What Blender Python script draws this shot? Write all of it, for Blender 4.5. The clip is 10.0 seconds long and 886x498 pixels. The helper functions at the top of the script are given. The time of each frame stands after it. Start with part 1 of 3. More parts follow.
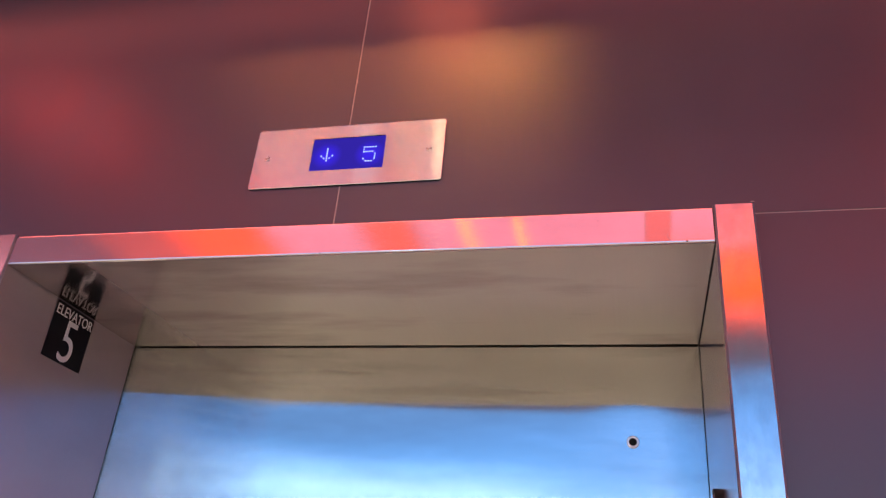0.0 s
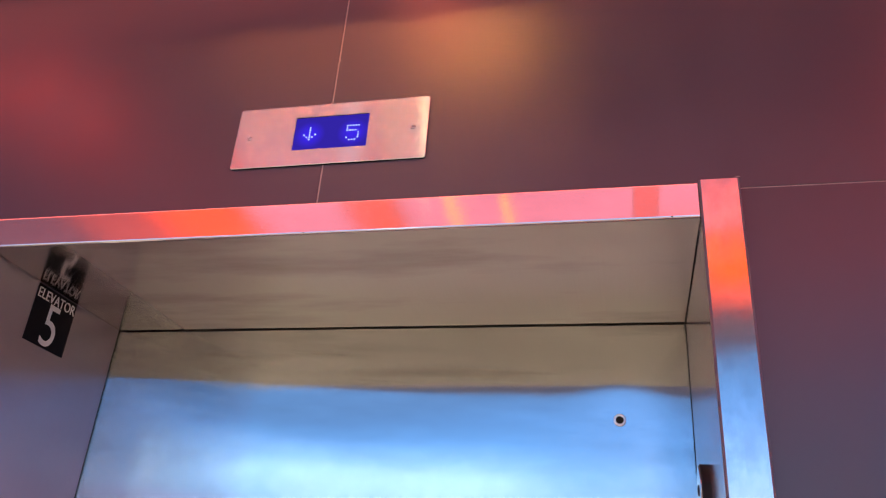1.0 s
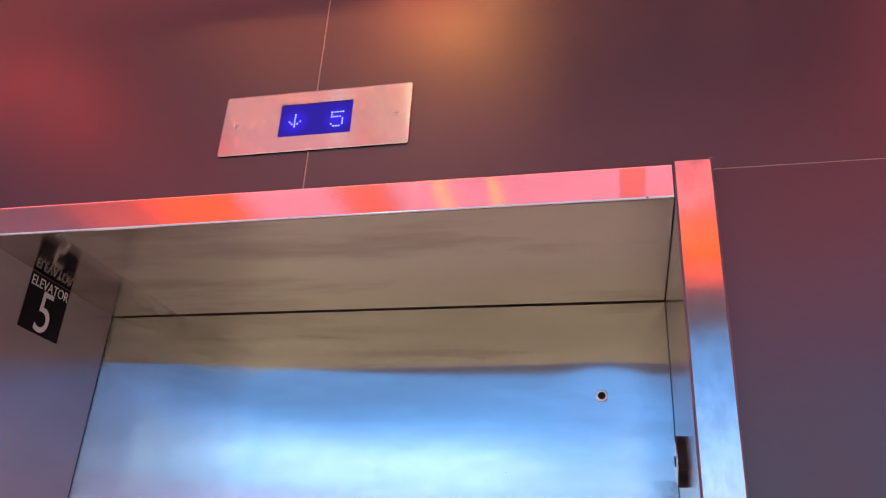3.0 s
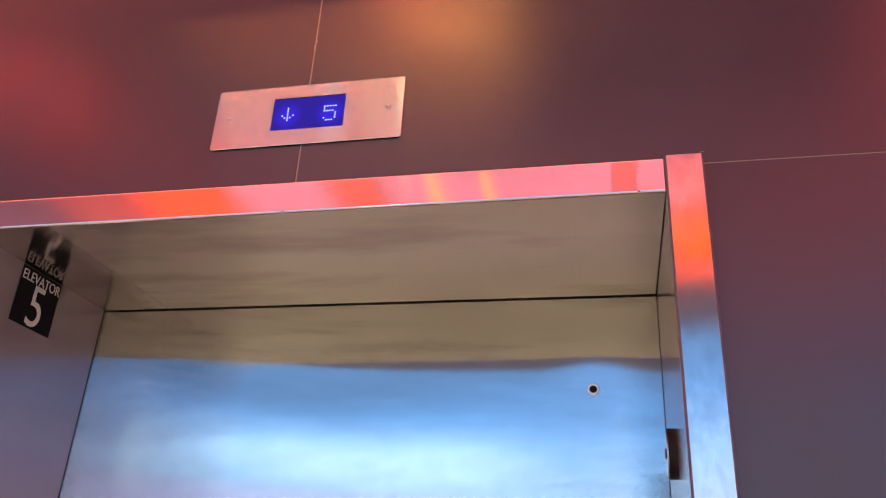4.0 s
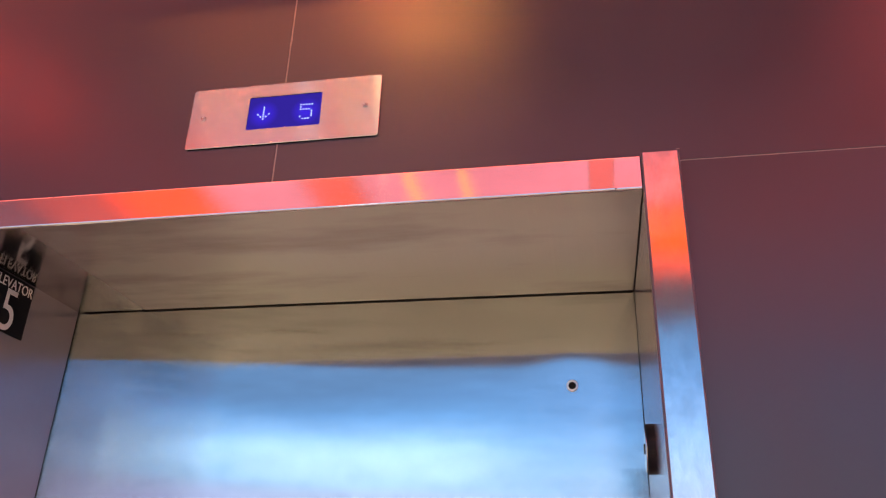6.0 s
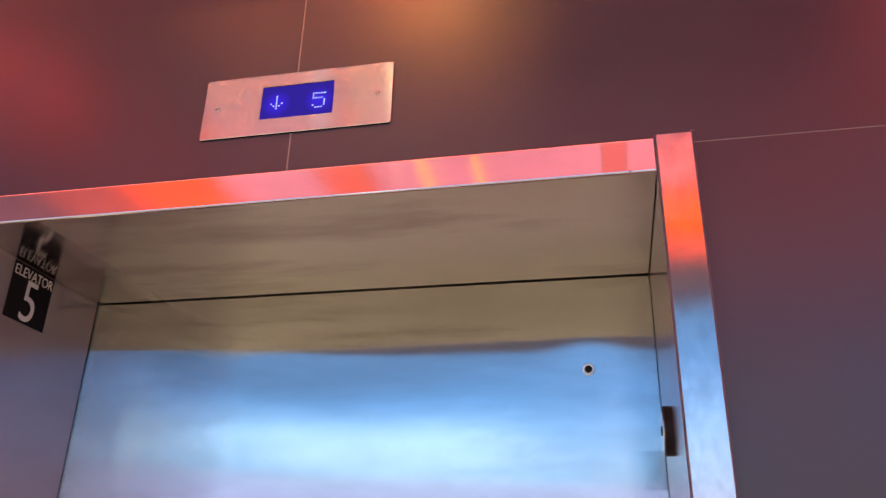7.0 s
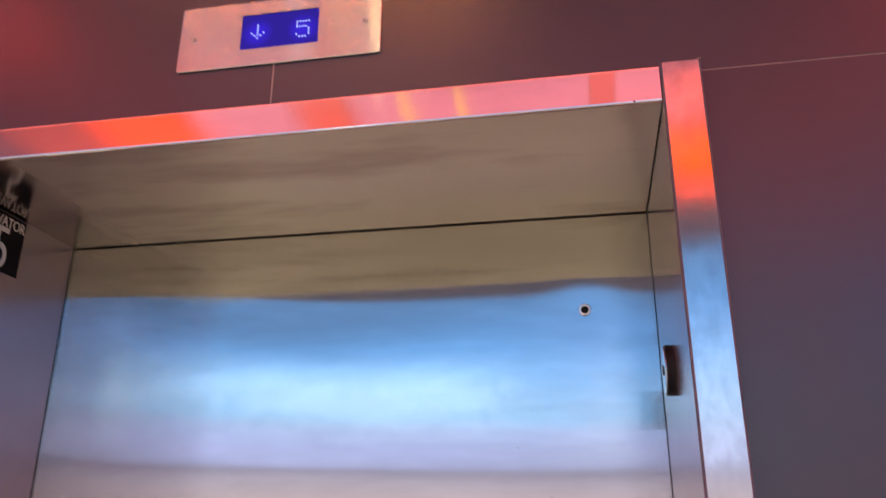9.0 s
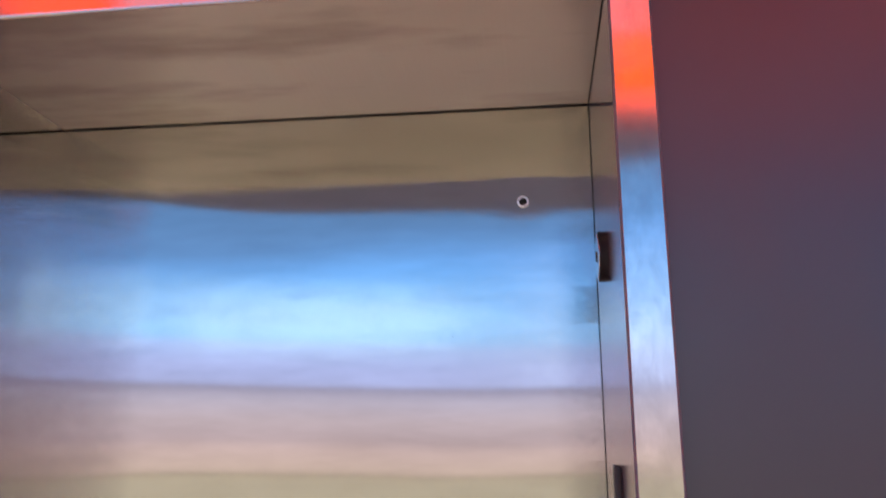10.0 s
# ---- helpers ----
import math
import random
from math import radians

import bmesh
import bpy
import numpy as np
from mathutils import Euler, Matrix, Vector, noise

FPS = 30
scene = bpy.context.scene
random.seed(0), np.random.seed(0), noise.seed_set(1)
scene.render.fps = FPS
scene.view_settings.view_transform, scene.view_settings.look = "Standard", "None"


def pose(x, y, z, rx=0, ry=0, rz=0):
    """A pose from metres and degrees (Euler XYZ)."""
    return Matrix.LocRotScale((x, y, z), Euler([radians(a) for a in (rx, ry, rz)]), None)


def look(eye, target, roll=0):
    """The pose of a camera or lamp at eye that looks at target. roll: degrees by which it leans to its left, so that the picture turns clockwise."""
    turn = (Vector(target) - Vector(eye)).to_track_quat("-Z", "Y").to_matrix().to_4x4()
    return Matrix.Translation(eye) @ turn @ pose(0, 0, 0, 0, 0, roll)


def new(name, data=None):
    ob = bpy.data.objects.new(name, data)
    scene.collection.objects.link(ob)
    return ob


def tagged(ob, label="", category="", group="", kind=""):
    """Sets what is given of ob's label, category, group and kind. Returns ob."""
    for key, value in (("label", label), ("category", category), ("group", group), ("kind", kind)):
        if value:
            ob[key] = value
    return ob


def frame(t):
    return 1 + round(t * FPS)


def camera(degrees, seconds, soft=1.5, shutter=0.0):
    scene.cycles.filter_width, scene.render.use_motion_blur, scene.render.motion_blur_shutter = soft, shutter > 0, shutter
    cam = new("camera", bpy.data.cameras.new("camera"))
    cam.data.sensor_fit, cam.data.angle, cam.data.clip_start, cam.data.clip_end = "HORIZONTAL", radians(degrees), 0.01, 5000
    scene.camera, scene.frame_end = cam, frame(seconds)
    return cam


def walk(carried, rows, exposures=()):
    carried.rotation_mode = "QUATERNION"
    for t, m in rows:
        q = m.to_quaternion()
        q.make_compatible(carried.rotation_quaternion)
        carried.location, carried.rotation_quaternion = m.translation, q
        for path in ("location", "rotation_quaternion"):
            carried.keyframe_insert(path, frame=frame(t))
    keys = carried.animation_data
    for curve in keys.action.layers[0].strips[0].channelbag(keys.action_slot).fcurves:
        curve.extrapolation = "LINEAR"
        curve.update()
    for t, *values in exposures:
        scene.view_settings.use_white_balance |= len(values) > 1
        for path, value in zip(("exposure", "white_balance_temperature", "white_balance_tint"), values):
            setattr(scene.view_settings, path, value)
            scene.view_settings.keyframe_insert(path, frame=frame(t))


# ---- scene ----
# ---------------------------------------------------------------- camera
cam = camera(58.67, 10.0, soft=1.15, shutter=0.6)
PATH = [
    (0, (0.3668, -0.798, 1.7106), (-0.0969, 0.9186, 2.6263), 5.18),
    (0.5, (0.3685, -0.7879, 1.7056), (-0.0813, 0.9369, 2.6127), 4.86),
    (1, (0.3716, -0.7849, 1.7053), (-0.0696, 0.9519, 2.5935), 4.33),
    (1.5, (0.3718, -0.7873, 1.7032), (-0.064, 0.9572, 2.5788), 3.72),
    (2, (0.3791, -0.7942, 1.7081), (-0.0507, 0.9576, 2.5721), 3.29),
    (2.5, (0.3898, -0.8029, 1.702), (-0.0402, 0.9531, 2.5573), 3.28),
    (4, (0.3899, -0.8052, 1.6899), (-0.0193, 0.9613, 2.5338), 3.07),
    (4.5, (0.3962, -0.8052, 1.6943), (0.0167, 0.9664, 2.5414), 2.47),
    (5, (0.3968, -0.8029, 1.6959), (0.0369, 0.9714, 2.5457), 2.10),
    (6.5, (0.3879, -0.8069, 1.692), (0.0278, 0.9791, 2.5171), 1.69),
    (7, (0.3886, -0.8078, 1.6899), (-0.0022, 0.9797, 2.4974), 1.34),
    (7.5, (0.3669, -0.8067, 1.683), (-0.0747, 0.9836, 2.4575), 1.08),
    (8, (0.3561, -0.7979, 1.6967), (-0.0726, 1.0006, 2.4593), 0.61),
    (8.5, (0.3674, -0.791, 1.697), (-0.0445, 1.023, 2.4316), 0.58),
    (9, (0.3614, -0.7704, 1.6942), (0.0161, 1.0767, 2.3791), 0.22),
    (9.5, (0.3711, -0.7535, 1.6743), (0.0722, 1.1286, 2.2811), 0.37),
    (10, (0.3759, -0.7369, 1.6578), (0.1437, 1.1868, 2.1535), -0.00),
]
EXPOSURES = [(0.0, 0.06, 5940, 13), (2.5, 0.03, 6000, 13), (4.0, 0.03, 6420, 11), (6.0, 0.00, 6480, 10), (7.0, -0.06, 6500, 10), (8.5, -0.14, 6480, 10), (9.0, -0.12, 6400, 10), (10.0, -0.10, 6150, 10)]
walk(cam, [(t, look(eye, target, roll)) for t, eye, target, roll in PATH], EXPOSURES)

# ---------------------------------------------------------------- daylight
SUN_UP, SUN_ROUND = radians(60), radians(205)
world = bpy.data.worlds.new("sky")
scene.world = world
world.use_nodes = True
wn, wl = world.node_tree.nodes, world.node_tree.links
sky = wn.new("ShaderNodeTexSky")
sky.sky_type, sky.sun_disc = "NISHITA", False
sky.sun_elevation, sky.sun_rotation = SUN_UP, SUN_ROUND
wl.new(sky.outputs["Color"], wn["Background"].inputs["Color"])
wn["Background"].inputs["Strength"].default_value = 0.06

sun = new("sun", bpy.data.lights.new("sun", "SUN"))
sun.data.energy, sun.data.angle, sun.data.color = 4.6, radians(0.6), (1.0, 0.86, 0.70)
to_sun = Vector((math.sin(SUN_ROUND) * math.cos(SUN_UP), math.cos(SUN_ROUND) * math.cos(SUN_UP), math.sin(SUN_UP)))
sun.matrix_world = look((0, 0, 30), Vector((0, 0, 30)) - to_sun)

# ---------------------------------------------------------------- plan (metres)
A = 0.457          # half width of the opening
H = 2.134          # clear height
FACE = 0.0435      # width of the steel frame's face
WALL_Y = 0.016     # face of the wall tiles; the frame's face is y = 0
BACK = 0.3090       # back edge of the frame's returns
DOOR_Y = 0.3145     # face of the sliding door
CEIL = 2.90
FRONT = -2.75      # open front of the lobby
SIDE = 2.60
DROP, DROP_Y = 0.163, -0.30   # unseen bulkhead along the tiled wall, added to cut off its glow

# ---------------------------------------------------------------- materials


def shader(name):
    m = bpy.data.materials.new(name)
    m.use_nodes = True
    n = m.node_tree.nodes
    return m, n, m.node_tree.links, n["Principled BSDF"]


def noise_tex(n, l, scale, stretch=(1, 1, 1), detail=4.0, rough=0.55, offset=(0, 0, 0)):
    tc, mp, tx = n.new("ShaderNodeTexCoord"), n.new("ShaderNodeMapping"), n.new("ShaderNodeTexNoise")
    mp.inputs["Scale"].default_value, mp.inputs["Location"].default_value = stretch, offset
    tx.inputs["Scale"].default_value, tx.inputs["Detail"].default_value = scale, detail
    tx.inputs["Roughness"].default_value = rough
    l.new(tc.outputs["Object"], mp.inputs["Vector"])
    l.new(mp.outputs["Vector"], tx.inputs["Vector"])
    return tx.outputs["Fac"]


def ramp(n, l, source, stops):
    r = n.new("ShaderNodeValToRGB")
    while len(r.color_ramp.elements) < len(stops):
        r.color_ramp.elements.new(0.5)
    for e, (p, c) in zip(r.color_ramp.elements, stops):
        e.position = p
        e.color = (*c, 1) if len(c) == 3 else c
    l.new(source, r.inputs["Fac"])
    return r.outputs["Color"]


def spread(n, l, source, low, high, a=0.0, b=1.0):
    m = n.new("ShaderNodeMapRange")
    for key, v in (("From Min", a), ("From Max", b), ("To Min", low), ("To Max", high)):
        m.inputs[key].default_value = v
    l.new(source, m.inputs["Value"])
    return m.outputs["Result"]


def bump(n, l, bsdf, source, strength, distance, before=None):
    b = n.new("ShaderNodeBump")
    b.inputs["Strength"].default_value, b.inputs["Distance"].default_value = strength, distance
    l.new(source, b.inputs["Height"])
    if before:
        l.new(before, b.inputs["Normal"])
    l.new(b.outputs["Normal"], bsdf.inputs["Normal"])
    return b.outputs["Normal"]


def mixed(n, l, fac, a, b):
    m = n.new("ShaderNodeMix")
    m.data_type = "RGBA"
    m.inputs["A"].default_value, m.inputs["B"].default_value = (*a, 1), (*b, 1)
    l.new(fac, m.inputs["Factor"])
    return m.outputs["Result"]


def steel(name, blur, grain, rough=0.12, aniso=1.0, waves=0.0, smudge=(1, 1, 1), light=(0.64, 0.62, 0.60), dark=(0.50, 0.48, 0.46), brush=0.05, patches=None, haze=None, metal=1.0, matte=None):
    """Brushed stainless steel. blur: the direction across the grain; grain: stretch of the hairline tint; waves:
    oil-canning of thin sheet;
    brush: slope of the fine brushing, which runs straight along the grain and spreads light across it; patches: noise
    range of sparse dark smears;
    haze: (x0, x1, slope) of a coarser brushing that blurs the sign's reflection near one edge and fades out from x0 to
    x1;
    metal: below 1, a matte share put in to soften mirrored light; matte: (x0, x1) between which that share sets in,
    full metal before."""
    m, n, l, b = shader(name)
    b.inputs["Metallic"].default_value = metal
    b.inputs["Anisotropic"].default_value = aniso
    if matte:
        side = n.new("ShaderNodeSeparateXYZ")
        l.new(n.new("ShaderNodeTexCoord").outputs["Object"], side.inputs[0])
        l.new(spread(n, l, side.outputs["X"], 1.0, metal, *matte), b.inputs["Metallic"])
    v = n.new("ShaderNodeCombineXYZ")
    for key, c in zip("XYZ", blur):
        v.inputs[key].default_value = c
    l.new(v.outputs[0], b.inputs["Tangent"])
    hair = noise_tex(n, l, 1.0, grain, 3.0, 0.6)
    stain = noise_tex(n, l, 3.2, smudge, 5.0, 0.55, (3.1, 0.7, 5.3))
    both = n.new("ShaderNodeMath")
    both.operation = "MULTIPLY_ADD"
    both.inputs[1].default_value = 0.15
    l.new(hair, both.inputs[0])
    l.new(spread(n, l, stain, 0.85, 0.0, *patches) if patches else spread(n, l, stain, 0.0, 0.75, 0.34, 0.66), both.inputs[2])
    l.new(mixed(n, l, both.outputs[0], dark, light), b.inputs["Base Color"])
    l.new(spread(n, l, stain, rough * 1.25, rough * 0.85, 0.3, 0.7), b.inputs["Roughness"])
    first = None
    if waves:
        first = bump(n, l, b, noise_tex(n, l, 1.0, (1.6, 1.6, 1.3), 1.0, 0.4, (0.4, 0, 2.2)), 1.0, waves)
    if brush:
        tc, fine = n.new("ShaderNodeTexCoord"), n.new("ShaderNodeTexWhiteNoise")
        across, total, unit = n.new("ShaderNodeVectorMath"), n.new("ShaderNodeVectorMath"), n.new("ShaderNodeVectorMath")
        across.operation, total.operation, unit.operation = "SCALE", "ADD", "NORMALIZE"
        across.inputs[0].default_value = blur
        l.new(tc.outputs["Object"], fine.inputs["Vector"])
        slope = n.new("ShaderNodeMath")
        slope.operation = "MULTIPLY"
        slope.inputs[1].default_value = brush
        l.new(spread(n, l, fine.outputs["Value"], -1.0, 1.0), slope.inputs[0])
        if haze:
            sep = n.new("ShaderNodeSeparateXYZ")
            l.new(tc.outputs["Object"], sep.inputs[0])
            l.new(spread(n, l, sep.outputs["X"], haze[2], brush, haze[0], haze[1]), slope.inputs[1])
        l.new(slope.outputs[0], across.inputs["Scale"])
        l.new(first or n.new("ShaderNodeNewGeometry").outputs["Normal"], total.inputs[0])
        l.new(across.outputs[0], total.inputs[1])
        l.new(total.outputs[0], unit.inputs[0])
        l.new(unit.outputs[0], b.inputs["Normal"])
    return m


def emitter(name, colour, strength):
    m, n, l, b = shader(name)
    e = n.new("ShaderNodeEmission")
    e.inputs["Color"].default_value, e.inputs["Strength"].default_value = (*colour, 1), strength
    l.new(e.outputs[0], n["Material Output"].inputs["Surface"])
    return m


def plain(name, colour, rough=0.5, metal=0.0, vary=0.15, scale=40.0, relief=0.0):
    m, n, l, b = shader(name)
    lo = tuple(c * (1 - vary) for c in colour)
    hi = tuple(min(1, c * (1 + vary)) for c in colour)
    f = noise_tex(n, l, scale)
    l.new(mixed(n, l, f, lo, hi), b.inputs["Base Color"])
    l.new(spread(n, l, f, rough * 0.85, min(1, rough * 1.15)), b.inputs["Roughness"])
    b.inputs["Metallic"].default_value = metal
    if relief:
        bump(n, l, b, f, 0.4, relief)
    return m


STEEL_DOOR = steel("brushed_steel_door", (1, 0, 0), (700, 700, 4.0), 0.08, 1.0, 0.0045, (1.1, 1, 5), brush=0.09, haze=(-0.35, -0.16, 0.42))
STEEL_JAMB = steel("brushed_steel_jamb", (1, 0, 0), (700, 700, 4.0), 0.15, 1.0, 0.0, (13, 13, 9), (0.67, 0.65, 0.63), (0.51, 0.495, 0.48), 0.06)
STEEL_HEAD = steel("brushed_steel_header", (0, 0, 1), (55.0, 2, 2), 0.075, 1.0, 0.0, (0.7, 2, 2), brush=0.012)
# same steel as the jamb faces, with the returns' shade put into its colour
STEEL_SIDE_DARK = steel("darkened_steel_return", (0, 1, 0), (4.0, 110, 2.0), 0.17, 0.4, 0.0, (1, 1, 2), (0.41, 0.352, 0.40), (0.335, 0.283, 0.33), 0.0, metal=0.60)
# header steel toned darker; matte share dulls its reflections, except the sign's at left
STEEL_SOFFIT = steel("brushed_steel_soffit", (1, 0, 0), (800, 3.0, 1.0), 0.12, 0.8, 0.0, (1.0, 4.2, 1), (0.55, 0.495, 0.445), (0.31, 0.255, 0.225), 0.0, (0.50, 0.76), metal=0.60, matte=(-0.37, -0.33))
STEEL_PLATE = steel("brushed_steel_plate", (0, 0, 1), (12.0, 700, 700), 0.12, 1.0, 0.0, (2, 2, 2), (0.60, 0.58, 0.56), (0.53, 0.51, 0.49), 0.05)
# rounded jamb edges, darkened in colour to hold down their red glints
STEEL_RIM = plain("darkened_steel_edge", (0.15, 0.15, 0.19), 0.5, 0.0)
STEEL_SMALL = plain("polished_steel", (0.62, 0.60, 0.58), 0.22, 1.0)


def tile_material():
    m, n, l, b = shader("dark_porcelain_tile")
    info = n.new("ShaderNodeObjectInfo")
    cloud = noise_tex(n, l, 5.0, (1, 1, 1), 6.0, 0.62)
    grain = noise_tex(n, l, 260.0, (1, 1, 1), 3.0, 0.6)
    c = mixed(n, l, cloud, (0.027, 0.0225, 0.039), (0.043, 0.035, 0.059))
    hue = n.new("ShaderNodeHueSaturation")
    l.new(c, hue.inputs["Color"])
    l.new(spread(n, l, info.outputs["Random"], 0.92, 1.08), hue.inputs["Value"])
    l.new(hue.outputs["Color"], b.inputs["Base Color"])
    l.new(spread(n, l, cloud, 0.32, 0.43, 0.3, 0.7), b.inputs["Roughness"])
    b.inputs["Specular IOR Level"].default_value = 0.92
    bump(n, l, b, grain, 0.05, 0.0004)
    return m


TILE = tile_material()
GROUT = plain("pale_grout", (0.34, 0.30, 0.29), 0.9, vary=0.3, scale=60, relief=0.001)
BACKING = plain("dark_backing", (0.03, 0.03, 0.03), 0.9)
PALE_METAL = plain("pale_cast_metal", (0.86, 0.86, 0.87), 0.28, 1.0)
DULL_STEEL = plain("dull_grey_steel", (0.30, 0.31, 0.33), 0.5, 0.8)
RUBBER = plain("black_rubber", (0.016, 0.016, 0.018), 0.5, vary=0.3, scale=90, relief=0.0004)
RUBBER.node_tree.nodes["Principled BSDF"].inputs["Specular IOR Level"].default_value = 0.25
SENSOR_BLACK = plain("dark_sensor_plastic", (0.030, 0.026, 0.028), 0.45, vary=0.25)
SIGN_BLACK = plain("black_sign_plastic", (0.006, 0.006, 0.008), 0.5, vary=0.2)
SIGN_BLACK.node_tree.nodes["Principled BSDF"].inputs["Specular IOR Level"].default_value = 0.15
SIGN_WHITE = plain("white_sign_ink", (0.72, 0.70, 0.70), 0.5, vary=0.04)
HOLE = plain("dark_hole", (0.004, 0.004, 0.004), 0.8)
CEILING_PAINT = plain("ceiling_paint", (0.23, 0.26, 0.46), 0.8, vary=0.06, scale=6)
SIDE_PAINT = plain("pale_wall_paint", (0.60, 0.50, 0.52), 0.6, vary=0.12, scale=3)
FLOOR_TILE = plain("tan_stone_floor", (0.55, 0.47, 0.385), 0.45, vary=0.35, scale=1.6)
GROUND = plain("dry_ground", (0.55, 0.49, 0.33), 0.9, vary=0.3, scale=0.3)
SCREEN_BLUE, sn, sl, sb = shader("blue_display_glow")
glow_sum = sn.new("ShaderNodeMath")
glow_sum.operation = "ADD"
for slot, gx in enumerate((-0.028, 0.032)):
    tc, mp, ln = sn.new("ShaderNodeTexCoord"), sn.new("ShaderNodeMapping"), sn.new("ShaderNodeVectorMath")
    mp.inputs["Location"].default_value = (-gx, 0, 0)
    ln.operation = "LENGTH"
    sl.new(tc.outputs["Object"], mp.inputs["Vector"])
    sl.new(mp.outputs["Vector"], ln.inputs[0])
    sl.new(spread(sn, sl, ln.outputs["Value"], 1.0, 0.0, 0.006, 0.022), glow_sum.inputs[slot])
se = sn.new("ShaderNodeEmission")
sl.new(mixed(sn, sl, glow_sum.outputs[0], (0.034, 0.018, 0.33), (0.050, 0.022, 0.72)), se.inputs["Color"])
sl.new(se.outputs[0], sn["Material Output"].inputs["Surface"])
DOT_LIGHT = emitter("display_dot_light", (0.56, 0.64, 1.0), 1.5)
PINK_PANEL = emitter("pink_light_panel", (1.0, 0.26, 0.33), 1.9)
SALMON_LAMP = emitter("salmon_lamp", (1.0, 0.16, 0.15), 1.15)
CORAL_LAMP = emitter("coral_lamp", (1.0, 0.17, 0.16), 1.7)
MAUVE_PANEL = emitter("mauve_light_panel", (1.0, 0.34, 0.44), 0.45)
PALE_PANEL = emitter("pale_pink_light_panel", (1.0, 0.50, 0.51), 1.0)
ROSE_LAMP = emitter("rose_lamp", (1.0, 0.13, 0.09), 2.0)
AMBER_STRIP = emitter("amber_strip", (1.0, 0.45, 0.13), 2.6)
CREAM_BAND = emitter("cream_reflection_band", (1.0, 0.78, 0.45), 3.2)
PEACH_BAND = emitter("peach_reflection_band", (1.0, 0.58, 0.48), 1.15)
BLUSH_BAND = emitter("blush_reflection_band", (1.0, 0.72, 0.78), 1.15)
AMBER_FILL = emitter("amber_fill", (1.0, 0.25, 0.09), 34.0)
DIM_RED_FILL = emitter("dim_red_fill", (1.0, 0.17, 0.13), 5.2)
SIDE_FILL = emitter("side_pink_fill", (1.0, 0.34, 0.40), 2.2)
CRIMSON_LAMP = emitter("crimson_lamp", (1.0, 0.08, 0.06), 9.5)
SIDE_SALMON_LAMP = emitter("bright_salmon_lamp", (1.0, 0.12, 0.08), 2.5)
RED_LAMP = emitter("red_lamp", (1.0, 0.075, 0.03), 3.4)
ORANGE_LAMP = emitter("orange_lamp", (1.0, 0.088, 0.001), 3.3)
WARM_LAMP = emitter("warm_lamp", (1.0, 0.34, 0.085), 135.0)
EMBER_LAMP = emitter("ember_lamp", (1.0, 0.16, 0.06), 14.0)

# ---------------------------------------------------------------- builders


def part(name, bm, material, parent=None, label="", smooth=False):
    me = bpy.data.meshes.new(name)
    bmesh.ops.recalc_face_normals(bm, faces=bm.faces)
    for f in bm.faces:
        f.smooth = smooth
    bm.to_mesh(me)
    bm.free()
    me.materials.append(material)
    ob = new(name, me)
    ob.parent = parent
    if label:
        tagged(ob, label)
    return ob


def thing(name, x=0.0, y=0.0, z=0.0):
    ob = new(name)
    ob.location = (x, y, z)
    ob.empty_display_size = 0.05
    return ob


def box(x0, x1, y0, y1, z0, z1, bevel=0.0, segments=2, bm=None, base=(0, 0, 0)):
    bm = bm or bmesh.new()
    made = bmesh.ops.create_cube(bm, size=1)["verts"]
    for v in made:
        v.co = Vector(((x0, x1)[v.co.x > 0], (y0, y1)[v.co.y > 0], (z0, z1)[v.co.z > 0])) - Vector(base)
    if bevel:
        edges = list({e for v in made for e in v.link_edges})
        bmesh.ops.bevel(bm, geom=edges, offset=bevel, segments=segments, affect="EDGES", profile=0.5)
    return bm


def extrude(outline, axis, a, b):
    """A closed outline of pairs, drawn along the axis from a to b."""
    bm = bmesh.new()

    def at(p, q):
        return {"z": (p[0], p[1], q), "x": (q, p[0], p[1])}[axis]

    low = [bm.verts.new(at(p, a)) for p in outline]
    high = [bm.verts.new(at(p, b)) for p in outline]
    n = len(outline)
    for i in range(n):
        bm.faces.new((low[i], low[(i + 1) % n], high[(i + 1) % n], high[i]))
    bm.faces.new(low)
    bm.faces.new(high)
    return bm


def arc(cx, cy, r, a0, a1, steps=4):
    return [(cx + r * math.cos(radians(a0 + (a1 - a0) * i / steps)), cy + r * math.sin(radians(a0 + (a1 - a0) * i / steps))) for i in range(steps + 1)]


def lathe(profile, steps=40):
    """Turns pairs of (radius, height) about the local z axis."""
    bm = bmesh.new()
    rings = []
    for r, h in profile:
        rings.append([bm.verts.new((r * math.cos(2 * math.pi * i / steps), r * math.sin(2 * math.pi * i / steps), h)) for i in range(steps)])
    for p, q in zip(rings, rings[1:]):
        for i in range(steps):
            bm.faces.new((p[i], p[(i + 1) % steps], q[(i + 1) % steps], q[i]))
    bm.faces.new(rings[0])
    bm.faces.new(rings[-1])
    return bm


def turned(bm, m):
    bmesh.ops.transform(bm, matrix=m, verts=bm.verts)
    return bm


# ---------------------------------------------------------------- backdrop and ground


def curved_sheet(name, radius, z0, z1, rows, material, label):
    bm = bmesh.new()
    grid = []
    for j in range(rows + 1):
        grid.append([bm.verts.new((radius * math.sin(radians(a)), -radius * math.cos(radians(a)), z0 + (z1 - z0) * j / rows)) for a in range(-100, 101, 4)])
    for p, q in zip(grid, grid[1:]):
        for i in range(len(p) - 1):
            bm.faces.new((p[i], p[i + 1], q[i + 1], q[i]))
    return tagged(part(name, bm, material, smooth=True), label, "backdrop", kind="structure")


